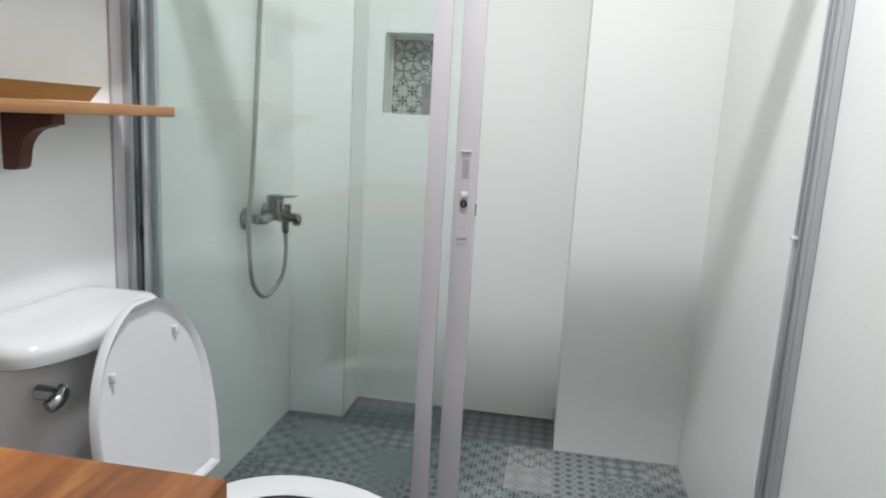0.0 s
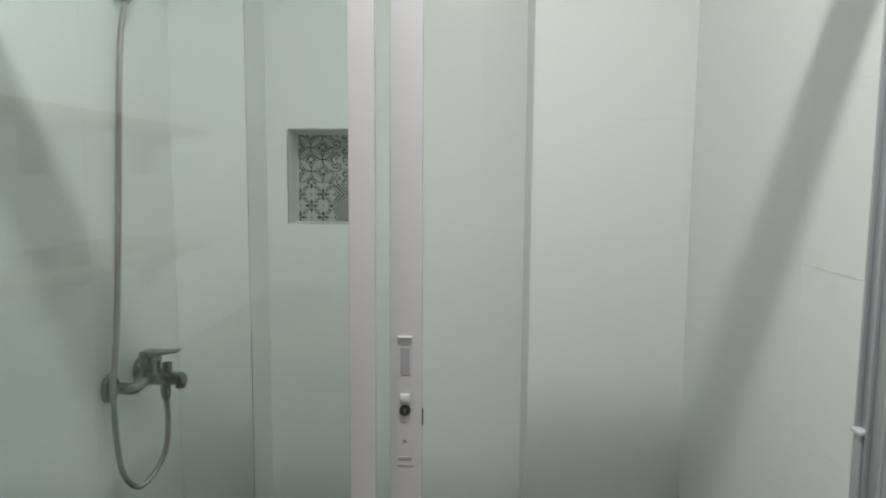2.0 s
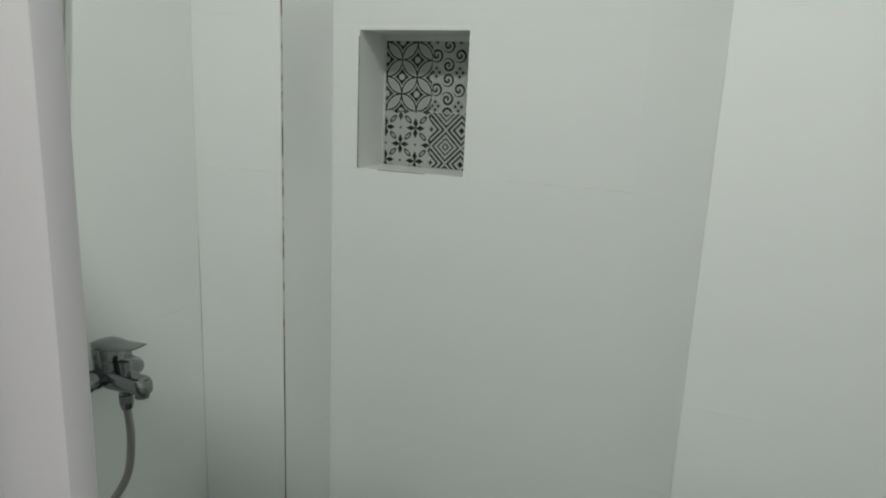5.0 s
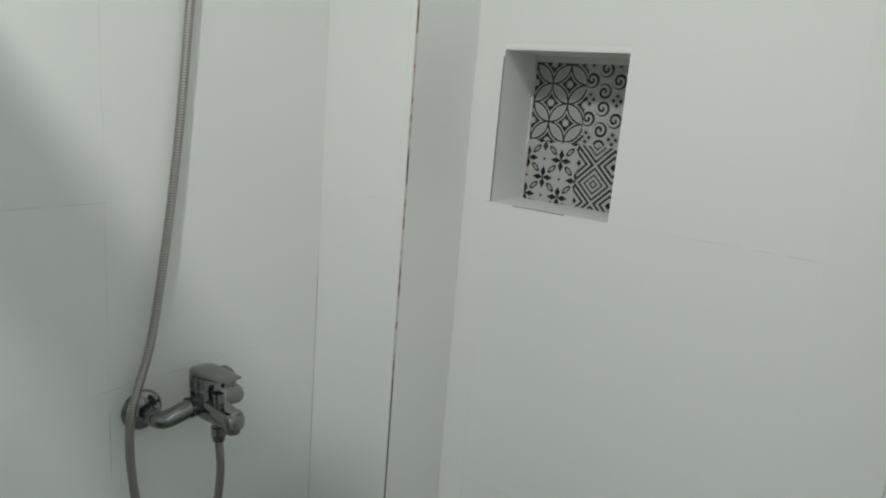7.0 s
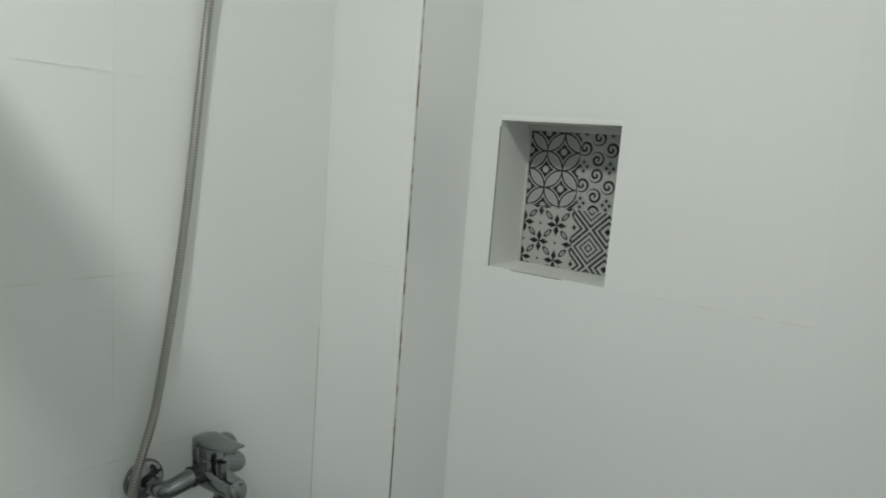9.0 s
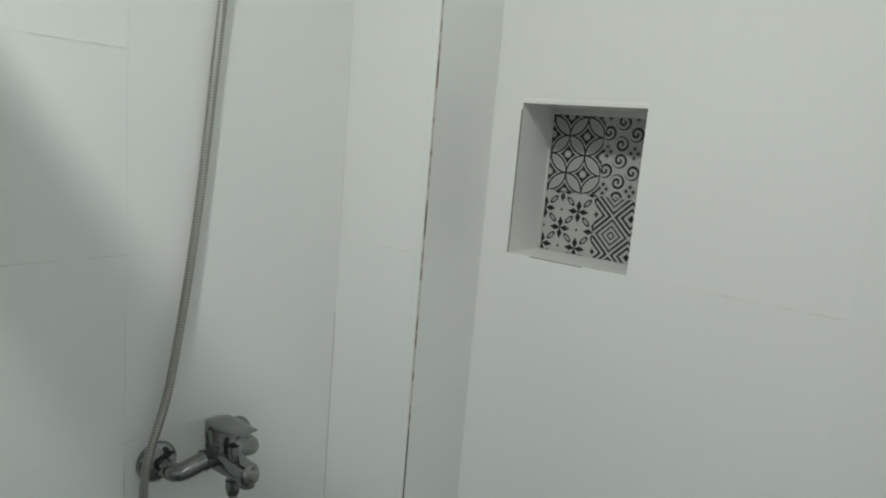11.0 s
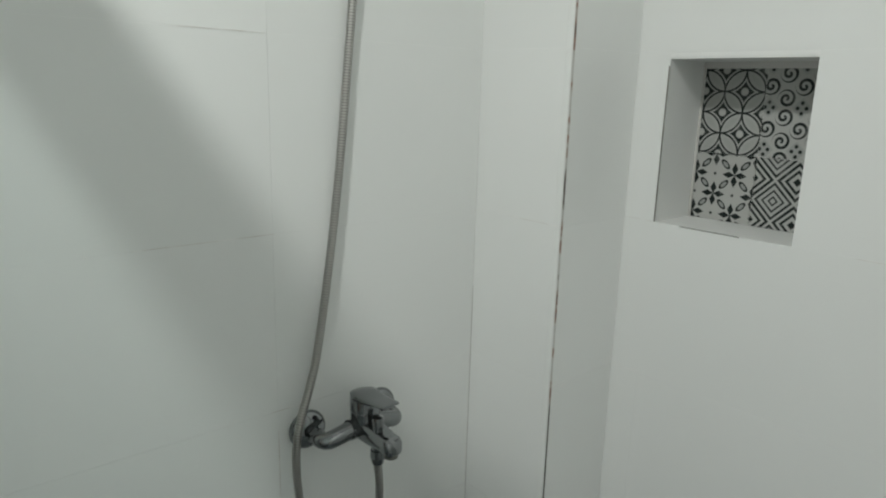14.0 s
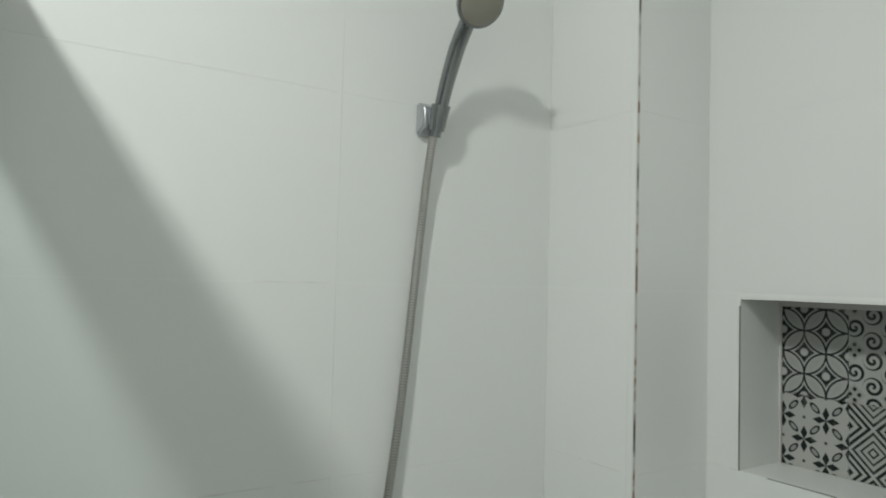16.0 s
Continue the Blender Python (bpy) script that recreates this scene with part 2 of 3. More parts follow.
F_PALE_FLOWERS = pattern_material("floor_pale_flower_print", "flowers", ground=(0.36, 0.37, 0.36), ink=(0.13, 0.145, 0.15), mid=(0.26, 0.28, 0.28))
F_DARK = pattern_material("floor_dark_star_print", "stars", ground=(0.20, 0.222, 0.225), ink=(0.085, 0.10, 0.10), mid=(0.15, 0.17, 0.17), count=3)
P_GREY = pattern_material("grey_star_print", "flowers", ground=(0.24, 0.27, 0.28), ink=(0.06, 0.07, 0.08), mid=(0.36, 0.38, 0.38), count=2)


# ---- mesh helpers ----
def box(bm, x0, x1, y0, y1, z0, z1, bevel=0.0, segments=2):
    made = bmesh.ops.create_cube(bm, size=1.0, matrix=Matrix.Translation(((x0 + x1) / 2, (y0 + y1) / 2, (z0 + z1) / 2)) @ Matrix.Diagonal((x1 - x0, y1 - y0, z1 - z0, 1)))
    if bevel:
        vs = set(made["verts"])
        es = [e for e in bm.edges if e.verts[0] in vs and e.verts[1] in vs]
        bmesh.ops.bevel(bm, geom=es, offset=bevel, segments=segments, affect="EDGES", profile=0.5)
    return bm


def cyl(bm, p0, p1, r0, r1=None, n=28, caps=True):
    a, b = Vector(p0), Vector(p1)
    m = Matrix.Translation((a + b) / 2) @ (b - a).to_track_quat("Z", "Y").to_matrix().to_4x4()
    bmesh.ops.create_cone(bm, cap_ends=caps, segments=n, radius1=r0, radius2=r0 if r1 is None else r1, depth=(b - a).length, matrix=m)
    return bm


def loft(bm, rings, closed=True, cap0=True, cap1=True):
    """Skin a list of rings of points, all of one length."""
    rows = [[bm.verts.new(p) for p in ring] for ring in rings]
    n = len(rows[0])
    for a, b in zip(rows, rows[1:]):
        for i in range(n if closed else n - 1):
            j = (i + 1) % n
            bm.faces.new((a[i], a[j], b[j], b[i]))
    if cap0:
        bm.faces.new(list(reversed(rows[0])))
    if cap1:
        bm.faces.new(rows[-1])
    bmesh.ops.recalc_face_normals(bm, faces=bm.faces[:])
    return bm


def spline(points, steps=8):
    """A smooth line through points."""
    ps = [Vector(p) for p in points]
    ps = [ps[0] * 2 - ps[1]] + ps + [ps[-1] * 2 - ps[-2]]
    out = []
    for i in range(1, len(ps) - 2):
        for k in range(steps):
            t = k / steps
            a, b, c, d = ps[i - 1:i + 3]
            out.append(0.5 * (2 * b + (c - a) * t + (2 * a - 5 * b + 4 * c - d) * t * t + (3 * b - a - 3 * c + d) * t ** 3))
    return out + [ps[-2]]


def tube(bm, line, radius, n=14):
    """radius: a number or a function of the share of the length."""
    rings, up = [], Vector((0.3, 0.9, 0.1)).normalized()
    for i, p in enumerate(line):
        d = (line[min(i + 1, len(line) - 1)] - line[max(i - 1, 0)]).normalized()
        s = d.cross(up).normalized()
        w = s.cross(d)
        r = radius(i / (len(line) - 1)) if callable(radius) else radius
        rings.append([p + (s * math.cos(k * math.tau / n) + w * math.sin(k * math.tau / n)) * r for k in range(n)])
    return loft(bm, rings)


def part(name, bm, mat, parent=None, label="", smooth=False):
    me = bpy.data.meshes.new(name)
    bm.to_mesh(me)
    bm.free()
    me.materials.append(mat)
    if smooth:
        for f in me.polygons:
            f.use_smooth = True
        me.set_sharp_from_angle(angle=radians(38))
    ob = new(name, me)
    if parent is not None:
        ob.parent = parent
        ob.matrix_parent_inverse = Matrix.Translation(-parent.matrix_basis.translation)
    if label:
        ob["label"] = label
    return ob


def thing(name, at, label, category, group=""):
    ob = new(name)
    ob.location = at
    ob.empty_display_size = 0.05
    return tagged(ob, label, category, group)


def structure(name, bm, mat, label, category, smooth=False):
    return tagged(part(name, bm, mat, smooth=smooth), label, category, kind="structure")


# ---- setting: walls, floor, ceiling ----
bm = bmesh.new()
box(bm, -0.15, W + 0.15, YBACK - 0.15, YC + 0.3, -0.12, -TILE)
floor = structure("floor", bm, M_FLOOR_GROUT, "grey and white patterned patchwork tile floor", "floor")
bm = bmesh.new()
box(bm, -0.15, W + 0.15, YBACK - 0.15, YC + 0.3, H, H + 0.1)
structure("ceiling", bm, M_CEIL, "plain white painted ceiling", "ceiling")
bm = bmesh.new()
box(bm, -0.15, -TILE, -0.03, YA + 0.2, -TILE, H)
wall_shower_left = structure("wall_shower_left", bm, M_GROUT, "white tiled shower wall with fine joints", "wall")
bm = bmesh.new()
box(bm, -0.15, 0.0, YBACK, -0.032, -TILE, H)
structure("wall_left", bm, M_PLASTER, "smooth white wall beside the toilet", "wall")
bm = bmesh.new()
box(bm, W + TILE, W + 0.15, YBACK, YE + 0.2, -TILE, H)
wall_right = structure("wall_right", bm, M_GROUT, "white tiled wall with fine joints", "wall")
bm = bmesh.new()
box(bm, -0.15, W + 0.15, YBACK - 0.15, YBACK - 0.002, -TILE, H)
structure("wall_behind", bm, M_PLASTER, "plain white wall", "wall")
bm = bmesh.new()
box(bm, -TILE + 0.001, XB - TILE, YA + TILE, YC + 0.28, -TILE, H)
pier_left = structure("pier_left", bm, M_GROUT, "white tiled corner pier with a bare tile edge", "pier")
bm = bmesh.new()
box(bm, XE + TILE, W + TILE - 0.001, YE + TILE, YC + 0.28, -TILE, H)
pier_right = structure("pier_right", bm, M_GROUT, "white tiled corner pier", "pier")
bm = bmesh.new()
b0 = YC + TILE
for x0, x1, z0, z1 in ((XB - 0.002, NL - 0.004, -TILE, H), (NR + 0.004, XE + 0.002, -TILE, H), (NL - 0.004, NR + 0.004, -TILE, NB - 0.006), (NL - 0.004, NR + 0.004, NT + 0.004, H)):
    box(bm, x0, x1, b0, YC + 0.28, z0, z1)
box(bm, NL - 0.004, NR + 0.004, YC + ND + 0.006, YC + 0.28, NB - 0.006, NT + 0.004)
wall_alcove = structure("wall_alcove", bm, M_GROUT, "white tiled alcove wall with a recessed niche", "wall")

# niche lining
niche = thing("wall_niche", (NL, YC, NB), "recessed white shelf niche backed with patterned tiles", "niche")
niche["kind"] = "structure"
bm = bmesh.new(); box(bm, NL - 0.004, NL, YC + 0.0009, YC + ND + 0.004, NB, NT)
part("left_lining", bm, M_REVEAL, niche)
bm = bmesh.new(); box(bm, NR, NR + 0.004, YC + 0.0009, YC + ND + 0.004, NB, NT)
part("right_lining", bm, M_REVEAL, niche)
bm = bmesh.new(); box(bm, NL - 0.004, NR + 0.004, YC + 0.0010, YC + ND + 0.004, NB - 0.006, NB, 0.001, 1)
part("sill", bm, M_REVEAL, niche, "pale tile sill")
bm = bmesh.new(); box(bm, NL - 0.004, NR + 0.004, YC + 0.0009, YC + ND + 0.004, NT, NT + 0.004)
part("head_lining", bm, M_REVEAL, niche)

# bare tile edges at the piers' outer corners
bm = bmesh.new(); box(bm, XB - TILE, XB + 0.0008, YA + 0.0012, YA + 0.0060, 0.80, H, 0.0008, 1)
part("tile_edge", bm, M_EDGE, pier_left, "patchy bare edge of the corner tiles")
bm = bmesh.new(); box(bm, XE - 0.0008, XE + TILE, YE + 0.0012, YE + 0.0085, 0, H, 0.0008, 1)
part("tile_edge", bm, M_REVEAL, pier_right, "pale bare edge of the corner tiles")

# dirty joint at the foot of the alcove wall and old sealant in the left inner corner
M_DIRT = plaster_material("dirty_joint", (0.10, 0.095, 0.08), (0.26, 0.25, 0.22), 0.8)
M_SEALANT = plaster_material("stained_sealant", (0.48, 0.47, 0.44), (0.74, 0.73, 0.71), 0.6)
bm = bmesh.new()
box(bm, XB, XE, YC - 0.004, YC, 0.0, 0.005, 0.0015, 1)
part("foot_joint", bm, M_DIRT, wall_alcove, "dark dirty floor joint")
bm = bmesh.new()
box(bm, XE - 0.0035, XE, YE + 0.01, YC - 0.004, 0.0, 0.005, 0.0015, 1)
part("foot_joint", bm, M_DIRT, pier_right, "dark dirty floor joint")
bm = bmesh.new(); box(bm, XB - TILE, XB + 0.0008, YA + 0.0022, YA + 0.0056, 0, 0.80, 0.0008, 1)
part("tile_edge", bm, M_DIRT, pier_left, "dark dirty edge of the corner tiles")
bm = bmesh.new(); box(bm, XE - 0.003, XE, YC - 0.003, YC, 0.005, 0.055, 0.001, 1)
part("corner_joint", bm, M_DIRT, pier_right, "dark dirty corner joint")
bm = bmesh.new(); box(bm, NL - 0.0022, NL - 0.0002, YC - 0.0004, YC + 0.0009, NB, NT - 0.012)
part("side_joint", bm, M_DIRT, niche, "dark gap along the side tile")
bm = bmesh.new(); box(bm, NL + 0.05, NL + 0.16, YC - 0.0003, YC + 0.0010, NB - 0.0012, NB + 0.0001)
part("sill_joint", bm, M_DIRT, niche, "dark gap under the sill tile")
bm = bmesh.new(); box(bm, NL, NR, YC + ND - 0.004, YC + ND, NT - 0.012, NT)
part("top_bead", bm, M_SEALANT, niche, "stained grout bead along the top")
bm = bmesh.new(); box(bm, NL, NL + 0.004, YC + ND - 0.003, YC + ND, NB, NT - 0.012)
part("side_bead", bm, M_SEALANT, niche, "stained grout bead along the side")
for wall, cx0, cx1, cy0, cy1, cz in ((pier_left, 0.0, 0.0014, YA - 0.0014, YA, 0.98), (wall_alcove, XB, XB + 0.0014, YC - 0.0014, YC, 0.0)):
    bm = bmesh.new(); box(bm, cx0, cx1, cy0, cy1, cz, H, 0.0005, 1)
    part("corner_grout", bm, M_REVEAL, wall)
bm = bmesh.new()
box(bm, 0.0, 0.0013, YA - 0.0013, YA, 0.0, 0.98, 0.0005, 1)
part("corner_sealant", bm, M_SEALANT, pier_left, "stained corner sealant")

# ---- toilet ----
TY = -0.352     # tank and lid
BY = -0.374     # bowl and seat
toilet = thing("toilet", (0.3, TY, 0), "white ceramic close-coupled toilet with its lid raised", "toilet")


def oval(cx, cy, z, ax_back, ax_front, ay, n=40):
    return [Vector((cx + (ax_front if math.cos(k * math.tau / n) > 0 else ax_back) * math.cos(k * math.tau / n), cy + ay * math.sin(k * math.tau / n), z)) for k in range(n)]


def rounded(x0, x1, cy, half, z, bulge, n=48):
    """A tank's outline: flat back at x0, front bowed out by bulge, well-rounded front corners."""
    pts = []
    for k in range(n + 1):
        a = math.pi * (k / n - 0.5)
        s, c = math.sin(a), math.cos(a)
        side = math.copysign(abs(s) ** 0.45, s)
        pts.append(Vector((x1 - 0.055 + 0.055 * c ** 0.6 + bulge * (1 - side * side), cy + half * side, z)))
    pts += [Vector((x0 + 0.012, cy + half, z)), Vector((x0, cy + half - 0.012, z)), Vector((x0, cy - half + 0.012, z)), Vector((x0 + 0.012, cy - half, z))]
    return pts


bm = bmesh.new()
loft(bm, [oval(0.36, BY, 0.0, 0.20, 0.20, 0.10), oval(0.36, BY, 0.06, 0.19, 0.19, 0.095), oval(0.40, BY, 0.2, 0.19, 0.21, 0.11), oval(0.47, BY, 0.31, 0.20, 0.25, 0.155),
          oval(0.50, BY, 0.375, 0.215, 0.245, 0.176), oval(0.50, BY, 0.39, 0.215, 0.248, 0.178), oval(0.51, BY, 0.39, 0.16, 0.185, 0.125), oval(0.51, BY, 0.33, 0.14, 0.16, 0.105), oval(0.49, BY, 0.24, 0.07, 0.08, 0.05)])
part("bowl", bm, M_CERAMIC, toilet, smooth=True)
bm = bmesh.new()
box(bm, 0.02, 0.34, TY - 0.14, TY + 0.14, 0.22, 0.375, 0.03, 4)
part("tank_shelf", bm, M_CERAMIC, toilet, smooth=True)
bm = bmesh.new()
loft(bm, [rounded(0.012, 0.115, TY, 0.140, 0.375, 0.02), rounded(0.012, 0.125, TY, 0.150, 0.40, 0.022), rounded(0.012, 0.148, TY, 0.168, 0.60, 0.027), rounded(0.012, 0.158, TY, 0.175, 0.708, 0.028)])
tank = part("tank", bm, M_CERAMIC, toilet, smooth=True)
bm = bmesh.new()
loft(bm, [rounded(0.008, 0.172, TY, 0.182, 0.708, 0.030), rounded(0.006, 0.179, TY, 0.189, 0.713, 0.032), rounded(0.006, 0.181, TY, 0.192, 0.730, 0.032), rounded(0.006, 0.178, TY, 0.189, 0.740, 0.032), rounded(0.009, 0.170, TY, 0.181, 0.748, 0.032), rounded(0.025, 0.145, TY, 0.155, 0.753, 0.026)])
part("tank_lid", bm, M_CERAMIC, toilet, smooth=True)
# flush lever
bm = bmesh.new()
cyl(bm, (0.160, TY - 0.145, 0.664), (0.196, TY - 0.145, 0.664), 0.012, 0.010)
tube(bm, spline([(0.197, TY - 0.136, 0.674), (0.202, TY - 0.146, 0.667), (0.203, TY - 0.160, 0.660), (0.199, TY - 0.174, 0.655)]), lambda s: 0.0085 + 0.0035 * math.sin(s * 2.6))
part("flush_lever", bm, M_CHROME, toilet, "chrome flush lever", smooth=True)
# seat ring, down on the bowl
bm = bmesh.new()
outer = lambda z, g: oval(0.505, BY, z, 0.20 - g, 0.250 - g, 0.184 - g)
inner = lambda z, g: oval(0.515, BY, z, 0.13 + g, 0.160 + g, 0.110 + g)
loft(bm, [inner(0.392, 0), outer(0.392, 0.004), outer(0.400, 0), outer(0.408, 0.006), inner(0.411, 0.015), inner(0.406, 0)], cap0=False, cap1=False)
part("seat", bm, M_PLASTIC, toilet, smooth=True)
# raised lid: built flat in its own plane, leaning back on the tank
lean = Matrix.Translation((0.292, TY, 0.410)) @ Matrix.Rotation(radians(-9.0), 4, "Y")


def lid_ring(d, g, n=88):
    """Outline of the lid at depth d towards the room, g in from the rim."""
    pts, top, wide = [], 0.378 - g, 0.15
    for k in range(n):
        a = -math.pi / 2 + math.pi * (k % (n // 2) + 0.5) / (n // 2)
        z = g + (top - g) * (0.5 + 0.5 * math.sin(a)) if k < n // 2 else g + (top - g) * (0.5 - 0.5 * math.sin(a))
        half = 0.173 * (1 - (max(z - wide, 0) / (0.379 - wide)) ** 2.4) ** 0.56 - 0.02 * (max(wide - z, 0) / wide) ** 2
        half = max(half - g, 0.004)
        pts.append(lean @ Vector((d, half if k < n // 2 else -half, z)))
    return pts


bm = bmesh.new()
loft(bm, [lid_ring(-0.002, 0.03), lid_ring(0.0, 0.006), lid_ring(0.006, 0.0), lid_ring(0.016, 0.001), lid_ring(0.020, 0.004), lid_ring(0.019, 0.008), lid_ring(0.009, 0.017), lid_ring(0.008, 0.04)])
lid = part("lid", bm, M_PLASTIC, toilet, "raised white plastic lid", smooth=True)
for sy, sz in ((0.085, 0.300), (-0.105, 0.275)):
    bm = bmesh.new()
    box(bm, 0.006, 0.018, sy - 0.005, sy + 0.005, sz - 0.009, sz + 0.009, 0.004, 3)
    bmesh.ops.transform(bm, matrix=lean, verts=bm.verts[:])
    part("bumper", bm, M_PLASTIC, lid, smooth=True)
for sy in (-0.075, 0.075):
    bm = bmesh.new()
    cyl(bm, (0.300, TY + sy - 0.02, 0.418), (0.300, TY + sy + 0.02, 0.418), 0.012)
    cyl(bm, (0.300, TY + sy, 0.385), (0.300, TY + sy, 0.418), 0.010)
    part("hinge", bm, M_PLASTIC, toilet, smooth=True)

# ---- wooden counter ----
counter = thing("vanity_counter", (0.33, -1.45, 0), "red-brown varnished wooden counter on a cabinet", "counter")
bm = bmesh.new()
box(bm, 0.002, 0.671, -2.0, -0.881, 0.760, 0.800, 0.004, 2)
part("countertop", bm, M_COUNTER, counter, smooth=True)
bm = bmesh.new()
box(bm, 0.002, 0.60, -1.97, -0.93, 0.06, 0.760)
part("cabinet_body", bm, M_COUNTER, counter)
bm = bmesh.new()
box(bm, 0.002, 0.55, -1.95, -0.97, 0.0, 0.06)
part("plinth", bm, M_BRACKET, counter)
for k in range(2):
    bm = bmesh.new()
    box(bm, 0.600, 0.618, -1.965 + 0.508 * k, -1.463 + 0.508 * k, 0.08, 0.745, 0.003, 2)
    door = part("door", bm, M_COUNTER, counter, smooth=True)
    bm = bmesh.new()
    cyl(bm, (0.618, -1.50 + 0.08 * k, 0.55), (0.64, -1.50 + 0.08 * k, 0.55), 0.008, 0.012)
    part("knob", bm, M_CHROME, door, "chrome knob", smooth=True)


# ---- wall shelves ----
def wall_shelf(top, label):
    sh = thing("wall_shelf", (0.06, -0.45, top - 0.1), label, "shelf", "wooden shelves above the toilet")
    b = bmesh.new()
    box(b, 0.001, 0.142, -0.88, -0.060, top - 0.021, top, 0.0025, 2)
    part("board", b, M_SHELF, sh, smooth=True)
    for y in (-0.347, -0.76):
        b = bmesh.new()
        prof = [(0.001, top - 0.021), (0.100, top - 0.021), (0.100, top - 0.040), (0.088, top - 0.042)]
        for k in range(9):
            a = k / 8 * math.pi / 2
            prof.append((0.084 - 0.050 * math.sin(a), top - 0.100 + 0.055 * math.cos(a)))
        prof += [(0.030, top - 0.115), (0.022, top - 0.120), (0.001, top - 0.120)]
        f = b.faces.new([b.verts.new((x, y - 0.014, z)) for x, z in prof])
        ext = bmesh.ops.extrude_face_region(b, geom=[f])
        bmesh.ops.translate(b, vec=(0, 0.028, 0), verts=[v for v in ext["geom"] if isinstance(v, bmesh.types.BMVert)])
        bmesh.ops.recalc_face_normals(b, faces=b.faces[:])
        part("bracket", b, M_BRACKET, sh, "dark red-brown wooden bracket")
    return sh


wall_shelf(1.114, "varnished pine shelf on dark brackets holding a tray")
wall_shelf(1.404, "empty varnished pine shelf on dark brackets")

# tray on the lower shelf
tray = thing("wooden_tray", (0.06, -0.46, 1.114), "shallow honey-coloured wooden tray with flared sides", "tray")
bm = bmesh.new()
rim = lambda x0, x1, y0, y1, z: [Vector(p) for p in ((x0, y0, z), (x1, y0, z), (x1, y1, z), (x0, y1, z))]
loft(bm, [rim(0.022, 0.104, -0.62, -0.272, 1.115), rim(0.012, 0.115, -0.636, -0.254, 1.142), rim(0.016, 0.111, -0.632, -0.258, 1.142), rim(0.027, 0.099, -0.615, -0.277, 1.121)])
part("tray_body", bm, M_TRAY, tray)

# ---- shower enclosure ----
enclosure = thing("shower_enclosure", (0.7, 0.0, 0.0), "framed sliding glass shower enclosure, door slid open", "shower screen")
HEAD0, HEAD1 = 1.770, 1.850


def bar(name, x0, x1, y0, y1, z0, z1, mat, label="", parent=enclosure, bevel=0.002):
    b = bmesh.new()
    box(b, x0, x1, y0, y1, z0, z1, bevel, 2)
    return part(name, b, mat, parent, label, smooth=True)


bar("head_rail", 0.0, W, -0.036, 0.036, HEAD0, HEAD1, M_ALU)
bar("sill_rail", 0.0, W, -0.036, 0.036, 0.0, 0.022, M_SILVER)
# wall channels: base, two lips and a groove
ch = bar("wall_channel", W - 0.018, W - 0.0005, -0.034, 0.031, 0.022, HEAD0, M_SILVER, "satin aluminium wall channel")
for y in (-0.034, -0.004, 0.024):
    bar("lip", W - 0.024, W - 0.018, y, y + 0.007, 0.022, HEAD0, M_SILVER, "", ch, 0.001)
ch = bar("wall_channel", 0.0005, 0.012, -0.034, 0.031, 0.022, HEAD0, M_SILVER, "satin aluminium wall channel", bevel=0.001)
for y in (-0.034, 0.026):
    bar("lip", 0.012, 0.026, y, y + 0.005, 0.022, HEAD0, M_SILVER, "", ch, 0.001)
# added strips, coloured dark to stand in for shade inside the groove
for y in (-0.022, 0.004):
    bar("groove_shade", 0.012, 0.030, y, y + 0.008, 0.022, HEAD0, M_GROOVE_SHADE, "added grey strip darkening the groove like shade", ch, 0.002)
bar("wall_trim", 0.0005, 0.008, -0.070, -0.0345, 0.022, HEAD1, M_ALU, "white trim strip beside the channel")
# keeper strip on the right channel
keeper = bar("keeper_strip", W - 0.028, W - 0.018, 0.006, 0.022, 0.05, 0.925, M_SILVER)
bar("cap", W - 0.032, W - 0.017, 0.002, 0.024, 0.925, 0.931, M_PLASTIC, "white plastic cap", keeper, 0.001)
# stop on the left channel
bar("rubber_stop", 0.030, 0.043, -0.024, -0.005, 0.822, 0.850, M_RUBBER, "black rubber stop", enclosure, 0.002)

# fixed panel, on the outer track
fixed = bar("fixed_panel", 0.673, 0.709, -0.030, -0.015, 0.022, HEAD0, M_ALU, "fixed glass panel in a white frame")
bar("wall_stile", 0.043, 0.052, -0.030, -0.015, 0.022, HEAD0, M_SILVER, "", fixed)
bar("top_rail", 0.052, 0.673, -0.029, -0.016, HEAD0 - 0.03, HEAD0, M_ALU, "", fixed)
bar("bottom_rail", 0.052, 0.673, -0.029, -0.016, 0.022, 0.06, M_ALU, "", fixed)
pane = bar("pane", 0.050, 0.675, -0.0245, -0.0205, 0.055, HEAD0 - 0.025, M_GLASS, "faintly green clear glass", fixed, 0)
# sliding door, pushed open behind it on the inner track
sliding = bar("sliding_door", 0.726, 0.772, 0.0, 0.015, 0.022, HEAD0, M_ALU, "sliding glass door in a white frame")
bar("wall_stile", 0.044, 0.062, 0.0, 0.015, 0.022, HEAD0, M_SILVER, "", sliding)
bar("top_rail", 0.066, 0.725, 0.001, 0.014, HEAD0 - 0.03, HEAD0, M_ALU, "", sliding)
bar("bottom_rail", 0.066, 0.725, 0.001, 0.014, 0.022, 0.06, M_ALU, "", sliding)
pane2 = bar("pane", 0.064, 0.727, 0.006, 0.010, 0.055, HEAD0 - 0.025, M_GLASS, "faintly green clear glass", sliding, 0)
